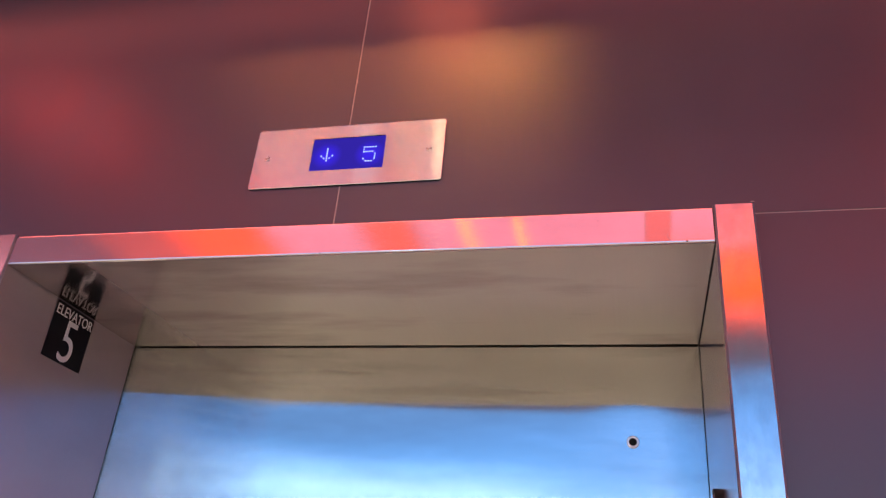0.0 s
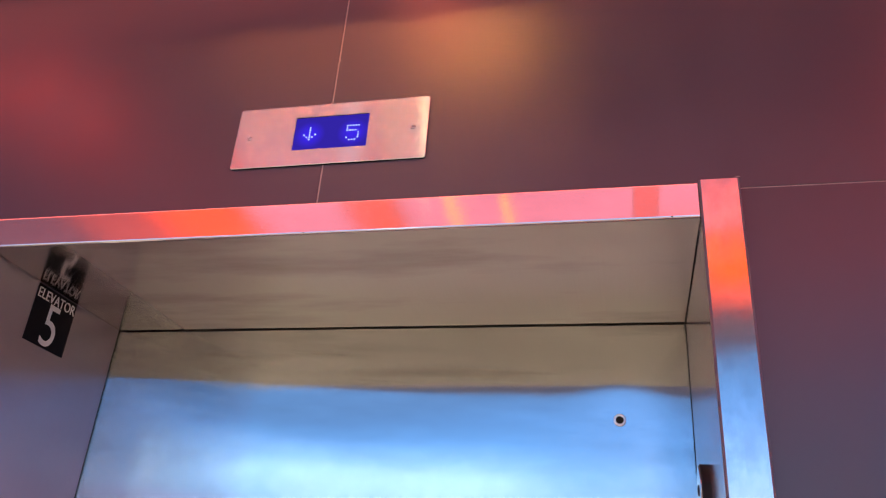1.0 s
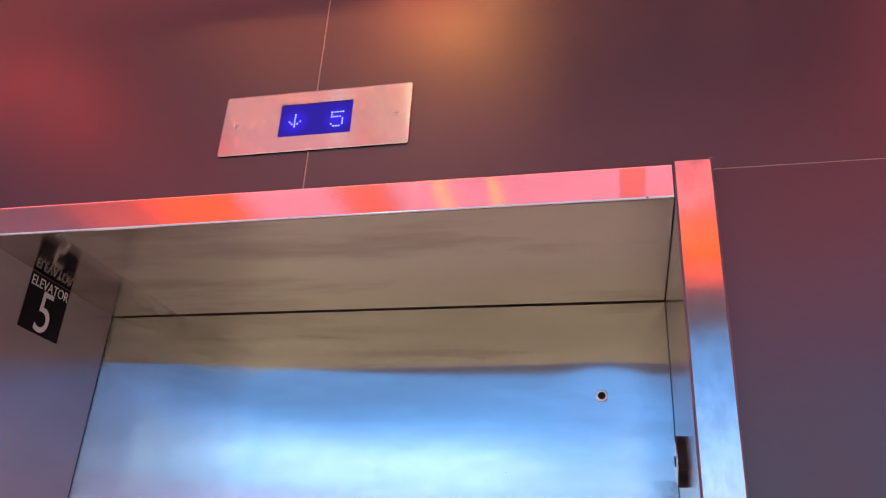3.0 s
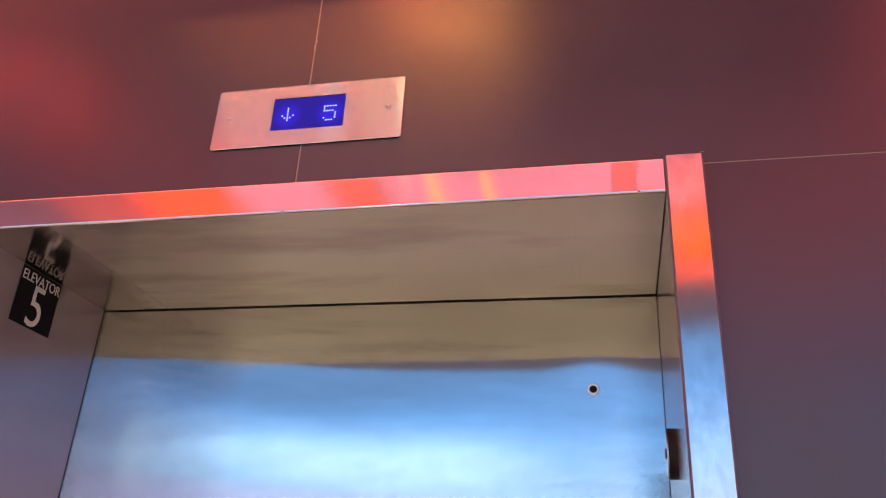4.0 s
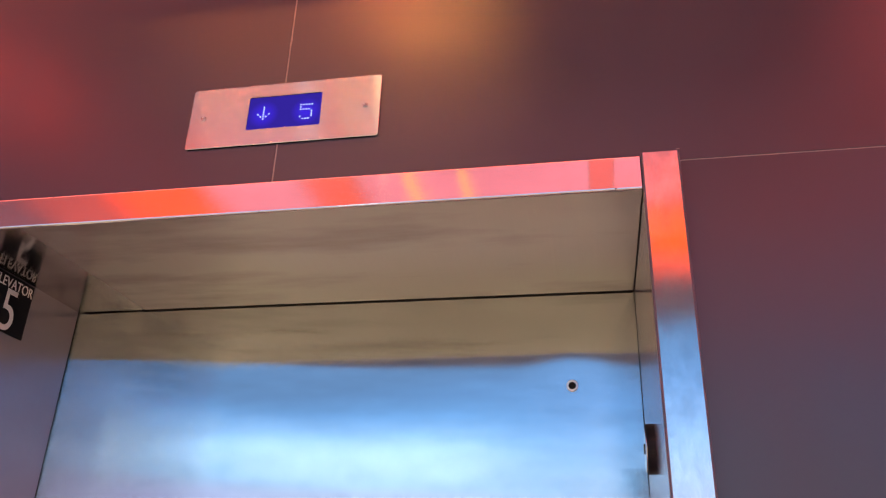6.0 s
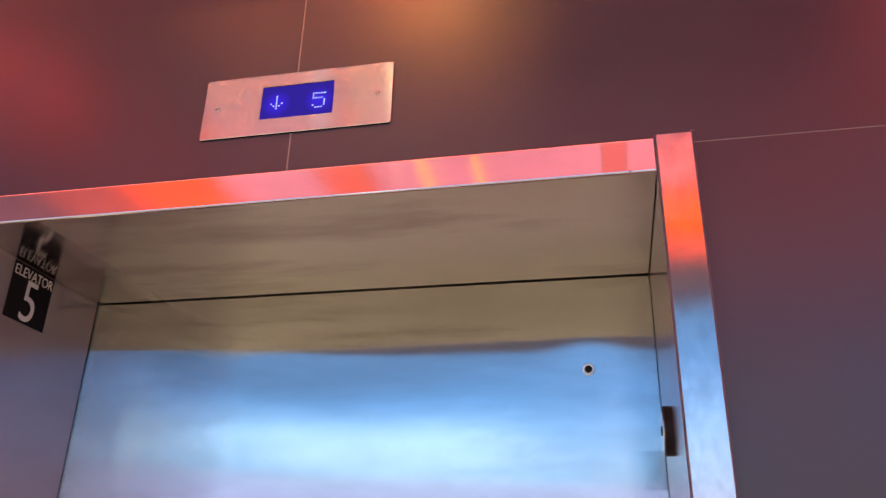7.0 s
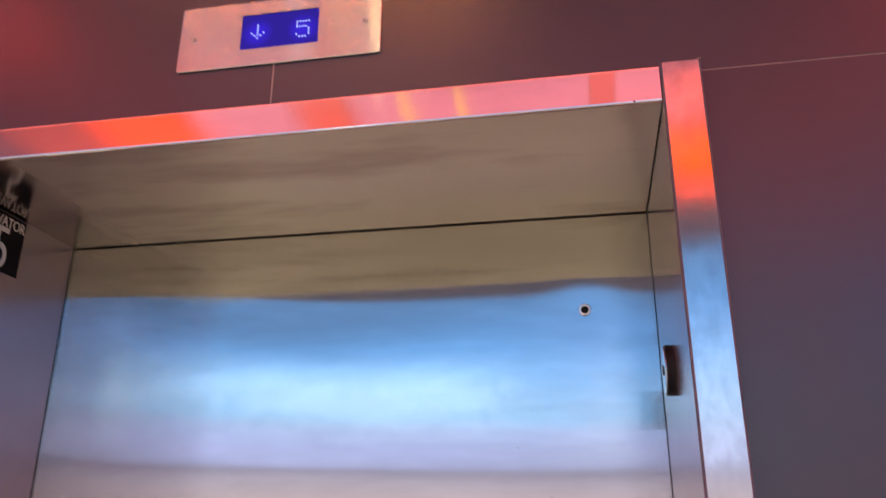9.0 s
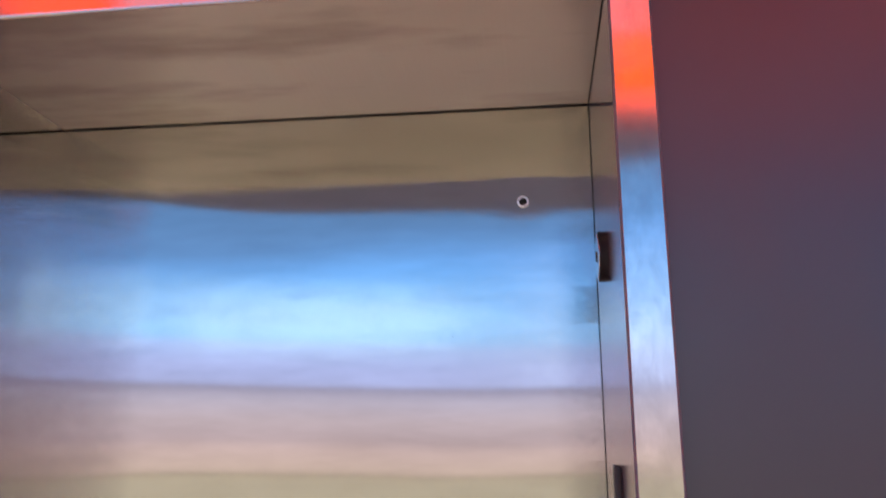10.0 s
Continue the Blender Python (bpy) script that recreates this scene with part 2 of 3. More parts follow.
def banded_glow(name, z0, z1, stops, clouds, strength, wobble, bank=None):
    """Self-lit land haze and sky in level bands with uneven edges. clouds: colour, middle x and z, half width and half
    height.
    """
    m, n, l, b = shader(name)
    tc, sep, e = n.new("ShaderNodeTexCoord"), n.new("ShaderNodeSeparateXYZ"), n.new("ShaderNodeEmission")
    l.new(tc.outputs["Object"], sep.inputs[0])
    wob = noise_tex(n, l, 0.03, (1, 1, 2.5), 4.0)
    add = n.new("ShaderNodeMath")
    add.operation = "ADD"
    l.new(spread(n, l, sep.outputs["Z"], 0.0, 1.0, z0, z1), add.inputs[0])
    l.new(spread(n, l, wob, -wobble, wobble, 0.25, 0.75), add.inputs[1])
    c = ramp(n, l, add.outputs[0], stops)
    if bank:
        colour, level, middle, slope = bank
        tilt, off, edge_mix = n.new("ShaderNodeMath"), n.new("ShaderNodeMath"), n.new("ShaderNodeMix")
        tilt.operation = "MULTIPLY_ADD"
        tilt.inputs[1].default_value, tilt.inputs[2].default_value = -slope, slope * middle - level
        l.new(sep.outputs["X"], tilt.inputs[0])
        off.operation = "ADD"
        l.new(tilt.outputs[0], off.inputs[0])
        l.new(sep.outputs["Z"], off.inputs[1])
        edge_mix.data_type = "RGBA"
        rough_edge = n.new("ShaderNodeMath")
        rough_edge.operation = "ADD"
        l.new(off.outputs[0], rough_edge.inputs[0])
        l.new(spread(n, l, wob, -0.9, 0.9, 0.25, 0.75), rough_edge.inputs[1])
        l.new(spread(n, l, rough_edge.outputs[0], 0.0, 1.0, -0.5, 0.7), edge_mix.inputs["Factor"])
        l.new(c, edge_mix.inputs["A"])
        edge_mix.inputs["B"].default_value = (*colour, 1)
        c = edge_mix.outputs["Result"]
    for colour, cx, cz, w, h in clouds:
        mp, ln, mr, mul = n.new("ShaderNodeMapping"), n.new("ShaderNodeVectorMath"), n.new("ShaderNodeMapRange"), n.new("ShaderNodeMath")
        mp.inputs["Location"].default_value, mp.inputs["Scale"].default_value = (-cx / w, 0, -cz / h), (1 / w, 0, 1 / h)
        ln.operation = "LENGTH"
        l.new(tc.outputs["Object"], mp.inputs["Vector"])
        l.new(mp.outputs["Vector"], ln.inputs[0])
        mr.interpolation_type = "SMOOTHSTEP"
        for key, v in (("From Min", 1.15), ("From Max", 0.1), ("To Min", 0.0), ("To Max", 1.0)):
            mr.inputs[key].default_value = v
        l.new(ln.outputs["Value"], mr.inputs["Value"])
        mul.operation = "MULTIPLY"
        l.new(mr.outputs["Result"], mul.inputs[0])
        l.new(spread(n, l, noise_tex(n, l, 0.09, (1, 1, 2.0), 4.0, 0.55), 0.35, 1.0, 0.35, 0.6), mul.inputs[1])
        mx = n.new("ShaderNodeMix")
        mx.data_type = "RGBA"
        l.new(mul.outputs[0], mx.inputs["Factor"])
        l.new(c, mx.inputs["A"])
        mx.inputs["B"].default_value = (*colour, 1)
        c = mx.outputs["Result"]
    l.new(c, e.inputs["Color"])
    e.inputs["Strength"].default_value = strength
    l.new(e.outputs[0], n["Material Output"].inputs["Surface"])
    return m


SKY_GLOW = banded_glow("evening_sky", 0.0, 60.0, [
    (0.125, (0.42, 0.46, 0.74)), (0.165, (0.43, 0.49, 0.82)), (0.200, (0.36, 0.48, 0.84)), (0.212, (0.25, 0.52, 0.92)),
    (0.300, (0.18, 0.45, 0.92)), (0.360, (0.15, 0.37, 0.80)), (0.60, (0.12, 0.26, 0.58))],
    (((2.1, 2.7, 2.85), -21.5, 14.6, 5.2, 4.6), ((0.80, 0.90, 1.12), 14.0, 13.0, 11.5, 12.0)), 2.05, 0.010, ((0.12, 0.25, 0.50), 20.0, -26.0, 0.15))
# land glows by itself, with the daylight on it put into these colours
LAND_GLOW = banded_glow("glowing_land_backdrop", -3.0, 6.6, [
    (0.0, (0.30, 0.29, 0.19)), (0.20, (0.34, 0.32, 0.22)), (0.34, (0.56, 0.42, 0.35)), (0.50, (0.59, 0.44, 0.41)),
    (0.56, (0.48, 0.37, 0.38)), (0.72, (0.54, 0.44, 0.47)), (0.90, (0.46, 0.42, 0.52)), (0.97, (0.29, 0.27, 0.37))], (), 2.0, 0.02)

curved_sheet("backdrop_sky", 80.0, -6.0, 34.0, 6, SKY_GLOW, "pale blue evening sky with soft bright clouds")
curved_sheet("backdrop_land", 62.0, -4.0, 6.6, 3, LAND_GLOW, "self-lit sheet of hazy pink and olive distant land below the sky")

gm = bmesh.new()
bmesh.ops.create_grid(gm, x_segments=8, y_segments=8, size=400)
turned(gm, Matrix.Translation((0, 0, -0.06)))
tagged(part("ground", gm, GROUND), "dry tan ground reaching to the horizon", "ground", kind="structure")

# ---------------------------------------------------------------- lobby shell
tagged(part("floor", box(-SIDE, SIDE, FRONT - 1.6, 0.9, -0.12, 0.0), FLOOR_TILE), "tan stone lobby floor", "floor", kind="structure")
R_FRONT = DOOR_Y - FRONT   # unseen ceiling's open front, an arc about the door to sharpen the mirrored sky edge
ceiling_plan = [(R_FRONT * math.sin(radians(a)), DOOR_Y - R_FRONT * math.cos(radians(a))) for a in np.linspace(-58, 58, 49)]
ceiling_plan += [(SIDE, 0.10), (-SIDE, 0.10)]
tagged(part("ceiling", extrude(ceiling_plan, "z", CEIL, CEIL + 0.16), CEILING_PAINT), "unseen painted lobby ceiling, open front curved to sharpen the mirrored sky edge", "ceiling", kind="structure")
tagged(part("added_bulkhead", box(-SIDE, SIDE, DROP_Y, WALL_Y, CEIL - DROP, CEIL), CEILING_PAINT), "unseen ceiling drop added to cut off the glow on the tiles", "ceiling", kind="structure")
tagged(part("wall_west", box(-SIDE - 0.15, -SIDE, -1.9, 0.10, 0.0, CEIL + 0.16), SIDE_PAINT), "pale painted side wall of the lobby", "wall", kind="structure")
tagged(part("wall_east", box(SIDE, SIDE + 0.15, -1.9, 0.10, 0.0, CEIL + 0.16), SIDE_PAINT), "pale painted side wall of the lobby", "wall", kind="structure")

# ---------------------------------------------------------------- ceiling lamps


def flat_lamp(name, x, y, w, d, material, label, rim=0.003):
    t = thing(name, x, y, CEIL)
    bm = bmesh.new()
    for x0, x1, y0, y1 in ((-w / 2 - rim, w / 2 + rim, -d / 2 - rim, -d / 2), (-w / 2 - rim, w / 2 + rim, d / 2, d / 2 + rim),
                           (-w / 2 - rim, -w / 2, -d / 2, d / 2), (w / 2, w / 2 + rim, -d / 2, d / 2)):
        box(x0, x1, y0, y1, -0.0086, 0.0, bm=bm)
    part("frame", bm, STEEL_SMALL, t)
    part("diffuser", box(-w / 2, w / 2, -d / 2, d / 2, -0.009, 0.0), material, t)
    return tagged(t, label, "ceiling light", "lobby ceiling lights")


def round_lamp(name, x, y, r, material, label, z):
    t = thing(name, x, y, z)
    part("trim_ring", lathe([(r, 0.0), (r, -0.004), (r + 0.004, -0.008), (r + 0.016, -0.006), (r + 0.018, 0.0)]), STEEL_SMALL, t, smooth=True)
    part("lens", lathe([(r * 0.99, 0.0), (r * 0.99, -0.003), (r * 0.6, -0.007), (r * 0.2, -0.008)]), material, t, smooth=True)
    return tagged(t, label, "ceiling light", "lobby ceiling lights")


PANELS = (
    (-0.790, -0.470, -1.75, -1.082, PINK_PANEL, "pink glowing flat ceiling light panel"),
    (-0.292, 0.4095, -1.75, -1.082, PINK_PANEL, "pink glowing flat ceiling light panel"),
    (0.4825, 0.640, -1.48, -1.082, PINK_PANEL, "pink glowing flat ceiling light panel"),
    (-1.115, -0.795, -1.75, -1.00, RED_LAMP, "red glowing flat ceiling light panel"),
    (-1.425, -1.120, -1.75, -1.00, SALMON_LAMP, "soft salmon glowing ceiling light panel"),
    (-1.950, -1.435, -1.75, -1.00, MAUVE_PANEL, "dim mauve glowing ceiling light panel"),
    (-0.466, -0.298, -1.75, -1.082, ROSE_LAMP, "narrow rose glowing ceiling light panel"),
    (0.410, 0.482, -1.75, -1.00, CORAL_LAMP, "narrow coral glowing ceiling light panel"),
    (-0.720, -0.020, -1.080, -0.640, PALE_PANEL, "pale pink glowing flat ceiling light panel"),
    (0.650, 1.750, -1.49, -1.15, SIDE_SALMON_LAMP, "salmon glowing flat ceiling light panel"),
    (0.490, 1.750, -1.87, -1.50, ORANGE_LAMP, "wide orange glowing ceiling light panel"),
    (0.300, 1.750, -2.06, -1.88, SIDE_SALMON_LAMP, "wide salmon glowing ceiling light panel"),
)
for x0, x1, y0, y1, lamp_glow, words in PANELS:
    flat_lamp("ceiling_light", (x0 + x1) / 2, (y0 + y1) / 2, x1 - x0 - 0.001, y1 - y0 - 0.001, lamp_glow, words, 0.0005)
# slim slanting glows, made up so their reflections draw bands on the indicator plate
for k, (px_, pw, accent, words) in enumerate(((0.030, 0.030, BLUSH_BAND, "unseen narrow blush glow added to draw a band on the indicator"),
                                              (0.095, 0.046, PEACH_BAND, "unseen narrow peach glow added to draw a band on the indicator"),
                                              (0.131, 0.013, CREAM_BAND, "unseen slim cream glow added to draw a band on the indicator"))):
    lean = (0.367 - px_) / 0.811
    slim = flat_lamp("ceiling_light", px_ - lean * 0.853, -0.84, 2.05 * pw * math.cos(math.atan(lean)), 0.40, accent, words, 0.0005)
    slim.location.z, slim.rotation_euler.z = CEIL - 0.0092 - 0.0002 * k, -math.atan(lean)
for x, w in ((-0.128, 0.026), (0.036, 0.020)):
    strip = thing("strip_light", x, -1.43, CEIL - 0.009)
    part("housing", box(-w / 2, w / 2, -0.31, 0.31, -0.004, 0.0), STEEL_SMALL, strip)
    part("diffuser", box(-w / 2 + 0.001, w / 2 - 0.001, -0.309, 0.309, -0.008, -0.004, 0.001, 1), AMBER_STRIP, strip)
    tagged(strip, "slim amber strip light under a pink panel", "strip light", "lobby ceiling lights")
# unseen red strip, added to lift the tone of the upper wall
wall_fill = thing("strip_light", 0.0, -0.14, CEIL - DROP)
part("housing", box(-2.1, 2.1, -0.024, 0.024, -0.006, 0.0), STEEL_SMALL, wall_fill)
part("diffuser", box(-2.095, 2.095, -0.021, 0.021, -0.010, -0.006, 0.001, 1), DIM_RED_FILL, wall_fill)
tagged(wall_fill, "unseen long dim red strip added to redden the upper wall", "strip light", "lobby ceiling lights")
# unseen pink panels, added at both sides to light the tiles
for x in (-2.25, 2.25):
    flat_lamp("ceiling_light", x, -0.90, 0.50, 1.20, SIDE_FILL, "unseen long pink glowing panel added to light the side tiles")
flat_lamp("ceiling_light", 0.085, -0.49, 0.23, 0.022, WARM_LAMP, "short slim warm white ceiling light")
# unseen amber fill, added to brighten the tiles left of the warm glow
flat_lamp("ceiling_light", -0.28, -0.49, 0.46, 0.022, AMBER_FILL, "unseen slim amber light added to spread the wall glow leftwards")
round_lamp("downlight", 0.062, -0.216, 0.055, EMBER_LAMP, "dim red round downlight under the added bulkhead", CEIL - DROP)
flat_lamp("ceiling_light", -1.05, -0.52, 0.34, 0.30, CRIMSON_LAMP, "red glowing flat ceiling light panel")
flat_lamp("ceiling_light", 1.20, -0.55, 0.34, 0.30, CRIMSON_LAMP, "red glowing flat ceiling light panel")

# ---------------------------------------------------------------- elevator entrance


def jamb_outline(sign):
    """Plan of a bent sheet: a face of width FACE and a return to BACK, with a rounded nose."""
    r = 0.0026
    pts = arc(A + r, -0.002 + r, r, 180, 270) + arc(A + FACE - r, -0.002 + r, r, 270, 360)
    pts += [(A + FACE, WALL_Y + 0.02), (A + 0.014, WALL_Y + 0.02), (A + 0.014, BACK + 0.0022), (A, BACK + 0.0022)]
    return [(sign * x, y) for x, y in pts]


frame_thing = thing("door_frame", 0, 0, 0)
for sign in (-1, 1):
    j = part("jamb", extrude(jamb_outline(sign), "z", 0.0, H + 0.046), STEEL_JAMB, frame_thing, smooth=False)
    j.data.materials.append(STEEL_SIDE_DARK)
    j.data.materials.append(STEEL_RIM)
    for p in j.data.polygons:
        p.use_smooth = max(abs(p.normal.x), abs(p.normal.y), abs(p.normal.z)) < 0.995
        # returns take the copy with painted-in shade
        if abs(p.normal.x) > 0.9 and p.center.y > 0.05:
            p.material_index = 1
        elif p.use_smooth:
            p.material_index = 2
r = 0.003
head_outline = arc(r, H + r, r, 180, 270) + [(WALL_Y + 0.02, H), (WALL_Y + 0.02, H + 0.0435)] + arc(0.002, H + 0.0415, 0.002, 90, 180, 2)
hd = part("header", extrude(head_outline, "x", -A + 0.0008, A - 0.0010), STEEL_HEAD, frame_thing)
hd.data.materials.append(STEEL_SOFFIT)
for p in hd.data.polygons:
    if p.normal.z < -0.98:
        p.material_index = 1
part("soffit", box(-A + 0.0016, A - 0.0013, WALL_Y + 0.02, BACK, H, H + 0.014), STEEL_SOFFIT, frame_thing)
# dark strip added on the right return only, along its back edge
part("edge_strip", box(A - 0.0006, A, BACK + 0.0004, BACK + 0.0022, 0.0, H - 0.002), BACKING, frame_thing, "thin dark strip along the return")
for px_, pz_, pr in ((0.049, 2.1640, 0.0007), (0.205, 2.1565, 0.0006), (0.331, 2.1660, 0.0006), (-0.004, 2.1362, 0.0008), (0.427, 2.1362, 0.0012)):
    d = part("pit", turned(lathe([(pr, -0.0002), (pr * 0.9, 0.0002), (pr * 0.2, 0.0003)], 8), Matrix.Translation((px_, 0, pz_)) @ Matrix.Rotation(radians(90), 4, "X")), HOLE, hd, "tiny dark pit in the steel")
tagged(frame_thing, "brushed stainless steel elevator door frame with deep returns", "door frame", kind="structure")

LOCK_X, LOCK_Z = 0.361, 1.993
door = thing("door_1", 0, DOOR_Y, 0)
door_bm = bmesh.new()
NX, NZ, DZ0, DZ1 = 190, 130, 1.30, H + 0.09
rows_v = []
for k in range(NZ + 1):
    z = DZ0 + (DZ1 - DZ0) * k / NZ
    row = []
    for i in range(NX + 1):
        x = -A - 0.08 + 2 * (A + 0.08) * i / NX
        dent = 0.00038 * math.exp(-((x - LOCK_X) ** 2 + (z - LOCK_Z) ** 2) / (2 * 0.036 ** 2))
        row.append(door_bm.verts.new((x, dent, z)))
    rows_v.append(row)
for p, q in zip(rows_v, rows_v[1:]):
    for i in range(NX):
        door_bm.faces.new((p[i], p[i + 1], q[i + 1], q[i]))
panel = part("door_panel", door_bm, STEEL_DOOR, door, smooth=True)
part("door_core", box(-A - 0.08, A + 0.08, 0.001, 0.035, 0.006, DZ1), STEEL_DOOR, door)
part("door_panel", box(-A - 0.08, A + 0.08, 0.0, 0.001, 0.006, DZ0), STEEL_DOOR, door)
lock = part("lock_escutcheon", turned(lathe([(0.0053, -0.001), (0.0053, 0.0018), (0.0057, 0.0021), (0.0078, 0.0021), (0.0084, 0.0016), (0.0084, -0.001)]), Matrix.Translation((LOCK_X, 0, LOCK_Z)) @ Matrix.Rotation(radians(90), 4, "X")), PALE_METAL, door, "small round pale metal lock ring", True)
part("keyhole", turned(lathe([(0.0053, 0.0), (0.0053, 0.0012), (0.001, 0.0012)]), Matrix.Translation((LOCK_X, 0, LOCK_Z)) @ Matrix.Rotation(radians(90), 4, "X")), HOLE, lock, "black open keyhole")
for sx, sz in ((0.226, 1.885), (0.262, 1.806), (-0.061, 1.831), (0.305, 1.742), (0.118, 1.858), (0.339, 1.931)):
    part("speck", turned(lathe([(0.0008, -0.0002), (0.0007, 0.0002), (0.0002, 0.0003)], 8), Matrix.Translation((sx, 0, sz)) @ Matrix.Rotation(radians(90), 4, "X")), HOLE, panel, "tiny dark speck on the steel")
tagged(door, "closed brushed stainless steel elevator sliding door", "elevator door", kind="structure")

# ---------------------------------------------------------------- position indicator
IX, IZ = 0.0035, 2.2905
indicator = thing("position_indicator", IX, WALL_Y, IZ)
W2, H2 = 0.1335, 0.0475
bm = bmesh.new()
cut_x0, cut_x1, cut_z0, cut_z1 = -0.0495, 0.0530, -0.0240, 0.0275
outer = []
for cx, cz, a in ((W2, H2, 0), (-W2, H2, 90), (-W2, -H2, 180), (W2, -H2, 270)):
    c = 0.003
    outer.append(arc(math.copysign(abs(cx) - c, cx), math.copysign(abs(cz) - c, cz), c, a, a + 90, 3))
inner = [(cut_x1, cut_z1), (cut_x0, cut_z1), (cut_x0, cut_z0), (cut_x1, cut_z0)]
rings = []
for y, inset in ((0.0, 0.0), (-0.0025, 0.0), (-0.0032, 0.0007)):
    rings.append([[bm.verts.new((x - math.copysign(inset, x), y, z - math.copysign(inset, z))) for x, z in corner] for corner in outer])
for p, q in zip(rings, rings[1:]):
    fp, fq = sum(p, []), sum(q, [])
    for i in range(len(fp)):
        bm.faces.new((fp[i], fp[(i + 1) % len(fp)], fq[(i + 1) % len(fp)], fq[i]))
top_in = [bm.verts.new((x, -0.0032, z)) for x, z in inner]
low_in = [bm.verts.new((x, 0.0, z)) for x, z in inner]
front = rings[-1]
for i in range(4):
    k = (i + 1) % 4
    bm.faces.new(front[i] + [top_in[i]])
    bm.faces.new((front[i][-1], front[k][0], top_in[k], top_in[i]))
    bm.faces.new((top_in[i], top_in[k], low_in[k], low_in[i]))
part("faceplate", bm, STEEL_PLATE, indicator)
screen = part("display_screen", box(cut_x0, cut_x1, -0.0016, 0.0, cut_z0, cut_z1), SCREEN_BLUE, indicator, "lit blue display window")
ARROW = ("..#..", "..#..", "..#..", "#.#.#", ".###.", "..#..")
FIVE = ("#####", "#....", "####.", "....#", "....#", "#...#", ".###.")
dot_mesh = None
for glyph, gx, rows_off in ((ARROW, -0.0280, -0.2), (FIVE, 0.0318, 0)):
    for i, row in enumerate(glyph):
        for k, ch in enumerate(row):
            if ch != "#":
                continue
            place = (gx + (k - 2) * 0.0039, -0.0016, 0.0104 - (i + rows_off) * 0.0037)
            if dot_mesh is None:
                d = part("dot", turned(lathe([(0.0011, 0.0), (0.0011, 0.0003), (0.0007, 0.0006)], 12), Matrix.Rotation(radians(90), 4, "X")), DOT_LIGHT, screen)
                dot_mesh = d.data
            else:
                d = new("dot", dot_mesh)
                d.parent = screen
            d.location = place


def screw(x, z, r, parent, depth):
    s_ob = part("screw", turned(lathe([(r, -0.0002), (r, 0.0006), (r * 0.82, 0.0014), (r * 0.42, 0.0016), (r * 0.40, 0.0007), (r * 0.1, 0.0007)], 20), Matrix.Translation((x, depth, z)) @ Matrix.Rotation(radians(90), 4, "X")), STEEL_SMALL, parent, "small round steel security screw", True)
    bmp = bmesh.new()
    for k in range(3):
        turned(box(-r * 0.30, r * 0.30, -0.0003, 0.0, -r * 0.06, r * 0.06, bm=bmp), Matrix.Identity(4))
        bmesh.ops.rotate(bmp, verts=bmp.verts, cent=(0, 0, 0), matrix=Matrix.Rotation(radians(60), 3, "Y"))
    part("recess", turned(bmp, Matrix.Translation((x, depth - 0.0008, z))), DULL_STEEL, s_ob)


screw(-0.1130, 0.0, 0.0040, indicator, -0.0032)
screw(0.1135, 0.0, 0.0040, indicator, -0.0032)
tagged(indicator, "brushed steel floor indicator plate with blue dot display", "floor indicator")

# ---------------------------------------------------------------- floor sign on the return
SY0, SY1, SZ0, SZ1 = 0.110, 0.197, 2.0470, 2.1325
sign_ob = thing("floor_sign", -A, (SY0 + SY1) / 2, SZ0)
part("sign_plate", box(0.0, 0.0016, -(SY1 - SY0) / 2, (SY1 - SY0) / 2, 0.0, SZ1 - SZ0, 0.0004, 1), SIGN_BLACK, sign_ob)


def lettering(name, body, width, height, y, z, parent, thin):
    """Raised white letters on a face that looks along +x, scaled to width and height about (y, z)."""
    cu = bpy.data.curves.new(name, "FONT")
    cu.body, cu.align_x, cu.size, cu.extrude, cu.offset = body, "CENTER", 1.0, 0.004, thin
    tmp = new(name, cu)
    dg = bpy.context.evaluated_depsgraph_get()
    me = bpy.data.meshes.new_from_object(tmp.evaluated_get(dg))
    bpy.data.objects.remove(tmp)
    xs, ys = [v.co.x for v in me.vertices], [v.co.y for v in me.vertices]
    sx, sy = width / (max(xs) - min(xs)), height / (max(ys) - min(ys))
    mx, my = (max(xs) + min(xs)) / 2, (max(ys) + min(ys)) / 2
    for v in me.vertices:
        v.co = Vector((0.0016 + 0.0004 + v.co.z * 0.1, (v.co.x - mx) * sx + y, (v.co.y - my) * sy + z))
    me.materials.clear()
    me.materials.append(SIGN_WHITE)
    ob = new(name, me)
    ob.parent = parent
    return ob


lettering("lettering", "ELEVATOR", 0.0825, 0.0150, 0.0, 0.0735, sign_ob, -0.004)
lettering("numeral", "5", 0.0285, 0.0620, 0.0, 0.0338, sign_ob, -0.004)
tagged(sign_ob, "black elevator floor sign with white raised lettering", "sign")

# ---------------------------------------------------------------- bumpers on the return


def bumper(y, z):
    t = thing("door_bumper", A, y, z)
    m = Matrix.Rotation(radians(-90), 4, "Y")
    part("rubber_disc", turned(lathe([(0.0290, 0.0), (0.0290, 0.0080), (0.0280, 0.0092), (0.0262, 0.0096)], 48), m), RUBBER, t, smooth=False)
    part("cap", turned(lathe([(0.0262, 0.0094), (0.0262, 0.0104), (0.0252, 0.0108), (0.002, 0.0108)], 48), m), STEEL_SMALL, t, "thin bright metal cap")
    part("screw", turned(lathe([(0.0062, 0.0104), (0.0062, 0.0114), (0.0050, 0.0120), (0.001, 0.0122)], 20), m), SENSOR_BLACK, t, "round dark screw head", True)
    return tagged(t, "black round rubber door bumper with metal cap", "door bumper", "bumpers on the door return")


first_bumper = bumper(0.160, 1.874)

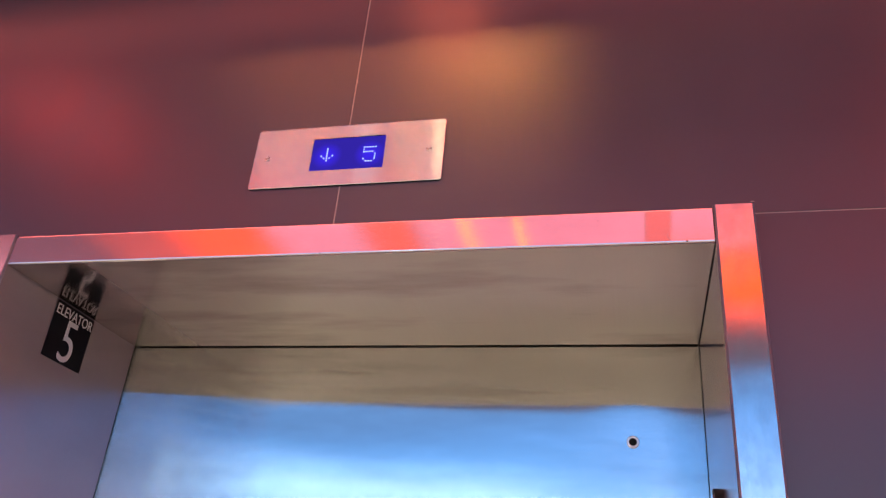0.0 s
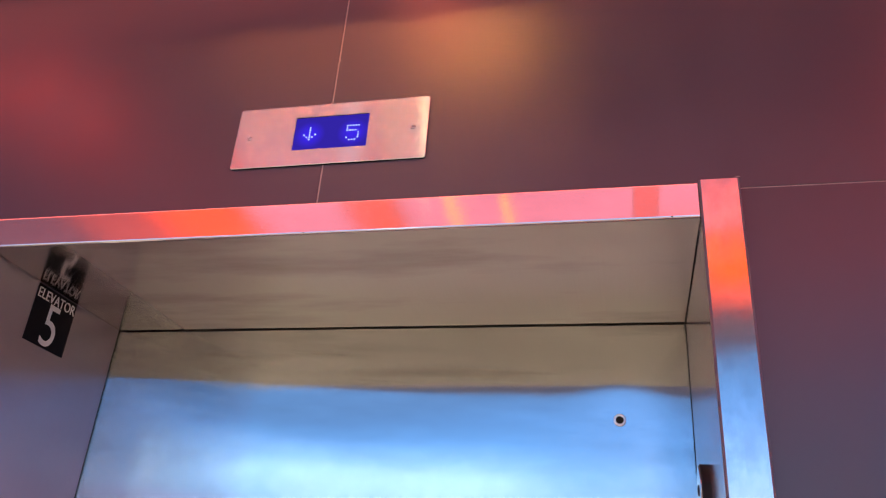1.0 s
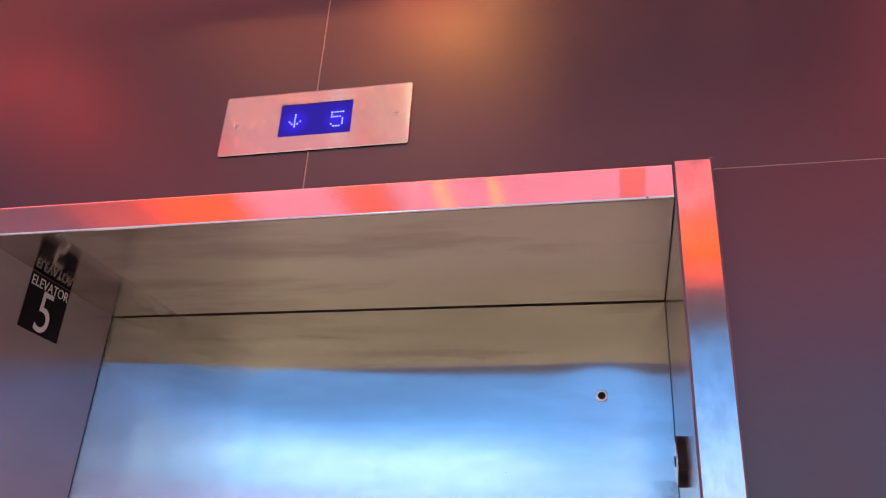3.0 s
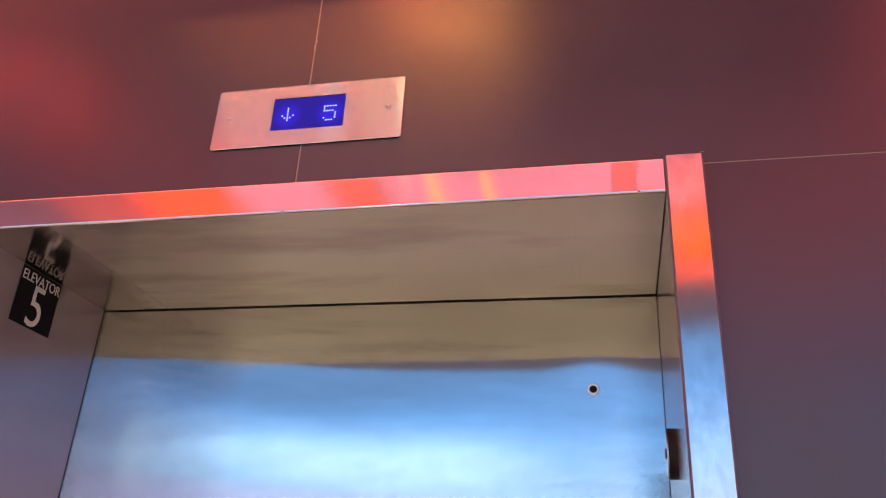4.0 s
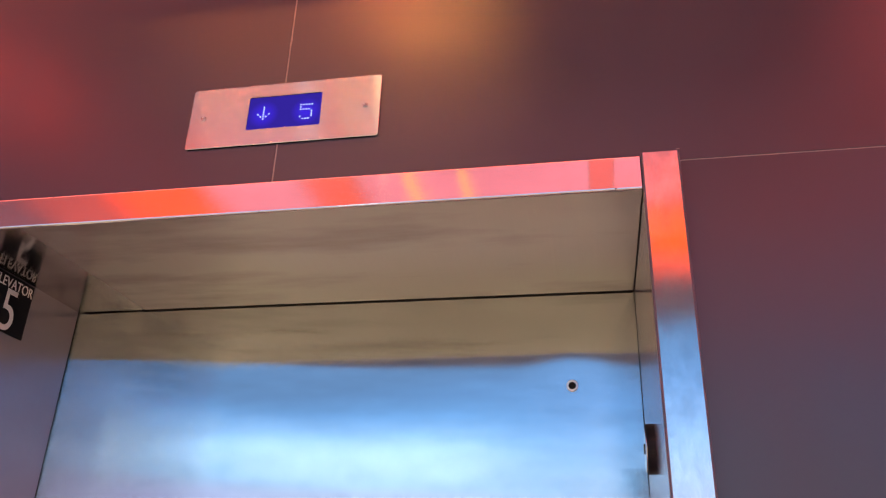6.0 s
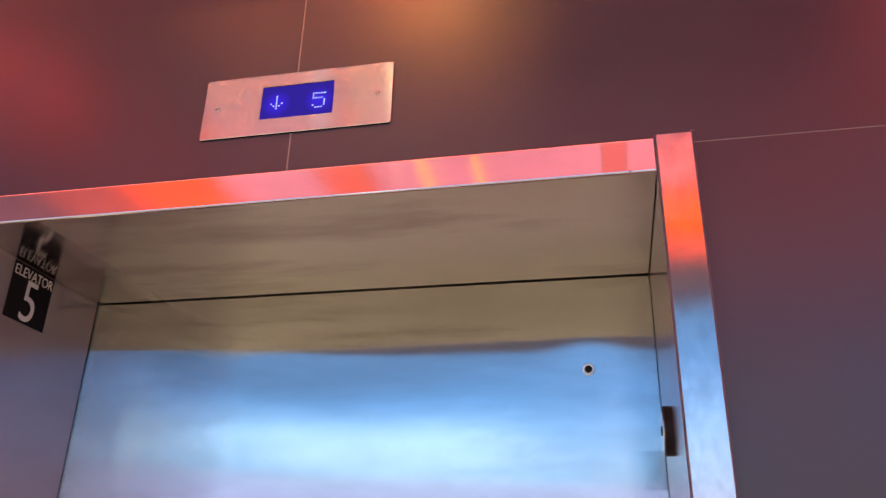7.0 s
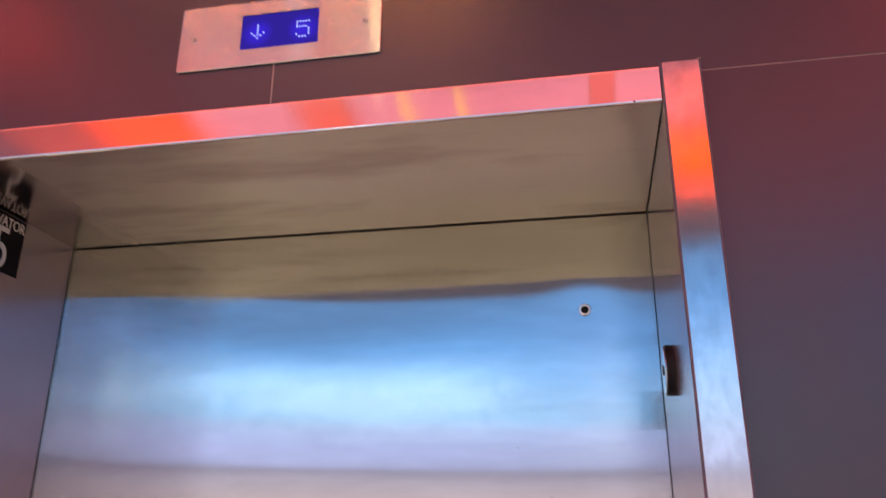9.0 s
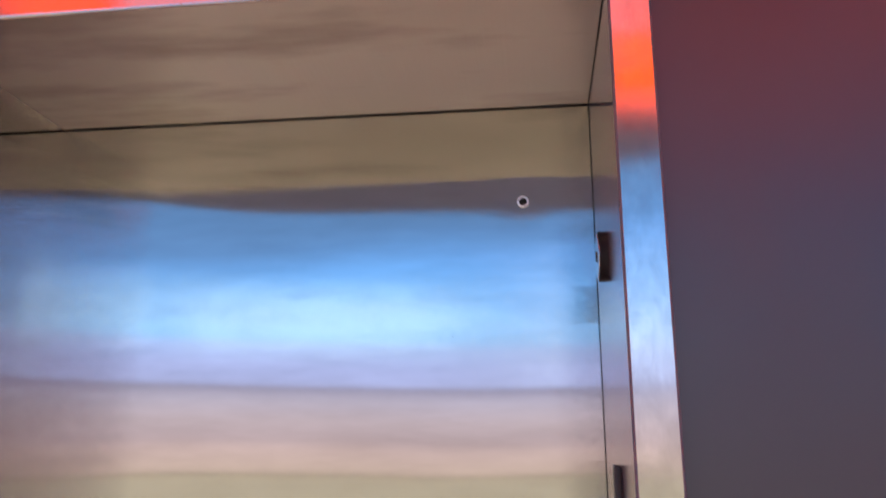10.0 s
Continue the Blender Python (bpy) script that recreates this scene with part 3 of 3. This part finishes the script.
# slim device lower on the return
device = thing("jamb_sensor", A, 0.135, 1.600)
part("housing", box(-0.0075, 0.0, -0.021, 0.001, -0.055, 0.0435, 0.0022, 2), SENSOR_BLACK, device)
for gy in (0.008, 0.016):
    part("fin", box(-0.0042, 0.0, gy - 0.0013, gy + 0.0013, -0.055, 0.037, 0.0005, 1), SENSOR_BLACK, device, "thin dark upright fin")
part("base_strip", box(-0.0012, 0.0, 0.0015, 0.021, -0.055, 0.039), DULL_STEEL, device, "thin grey base strip")
tagged(device, "slim dark device with two fins on a grey strip", "door sensor")

# ---------------------------------------------------------------- tiled wall, last
wall = part("wall_north", box(-SIDE, -A - 0.025, WALL_Y + 0.012, WALL_Y + 0.20, 0.0, CEIL), GROUT)
bmw = bmesh.new()
box(-SIDE, -A - 0.02, WALL_Y + 0.0008, BACK - 0.004, 0.0, CEIL, bm=bmw)
box(A + 0.02, SIDE, WALL_Y + 0.0008, BACK - 0.004, 0.0, CEIL, bm=bmw)
box(-A - 0.02, A + 0.02, WALL_Y + 0.0008, BACK - 0.004, H + 0.02, CEIL, bm=bmw)
bmw.to_mesh(wall.data)
bmw.free()
tagged(wall, "wall of large dark plum porcelain tiles with pale joints", "wall", kind="structure")
J, JZ = 0.0010, 0.0006
TOP = H + 0.0435
edge = A + FACE + 0.0006
tile_cache = {}


def tile(x0, x1, z0, z1):
    w, h = round(x1 - x0 - 2 * J, 4), round(z1 - z0 - 2 * JZ, 4)
    ob = None
    if (w, h) not in tile_cache:
        ob = part("tile", box(-w / 2, w / 2, 0.0, 0.0105, -h / 2, h / 2, 0.0007, 1), TILE, wall)
        tile_cache[(w, h)] = ob.data
    else:
        ob = new("tile", tile_cache[(w, h)])
        ob.parent = wall
    ob.location = ((x0 + x1) / 2, WALL_Y, (z0 + z1) / 2)


zs = [0.0, 0.577, 1.377, TOP, CEIL]
for z0, z1 in zip(zs, zs[1:]):
    for x0, x1 in ((-SIDE, -2.4), (-2.4, -1.2), (-1.2, 0.0), (0.0, 1.2), (1.2, 2.4), (2.4, SIDE)):
        if z0 < TOP - 0.01:
            if x1 == 0.0:
                x1 = -edge + J
            elif x0 == 0.0:
                x0 = edge - J
        tile(x0, x1, z0, z1)

# chipped joints
for cx_, cz_, cw, chh in ((0.0010, 2.414, 0.0018, 0.0045), (0.0, 2.405, 0.0012, 0.0060), (0.5015, 2.1925, 0.0026, 0.0007), (0.5020, 2.176, 0.0009, 0.0035)):
    cm = lathe([(1.0, 0.0), (0.8, 0.0005), (0.3, 0.0007)], 9)
    for v in cm.verts:
        v.co = Vector((v.co.x * cw * (1 + 0.5 * noise.noise(v.co * 3)), v.co.y * chh * (1 + 0.5 * noise.noise(v.co * 2.3)), v.co.z))
    part("joint_chip", turned(cm, Matrix.Translation((cx_, WALL_Y, cz_)) @ Matrix.Rotation(radians(90), 4, "X")), GROUT, wall, "pale chip at a tile joint")

# shaft behind the door, closed and dark
bms = bmesh.new()
box(-1.0, 1.0, 0.60, 0.65, 0.0, CEIL, bm=bms)
box(-1.05, -1.0, BACK, 0.65, 0.0, CEIL, bm=bms)
box(1.0, 1.05, BACK, 0.65, 0.0, CEIL, bm=bms)
tagged(part("wall_shaft", bms, BACKING), "dark inner wall of the elevator shaft", "wall", kind="structure")
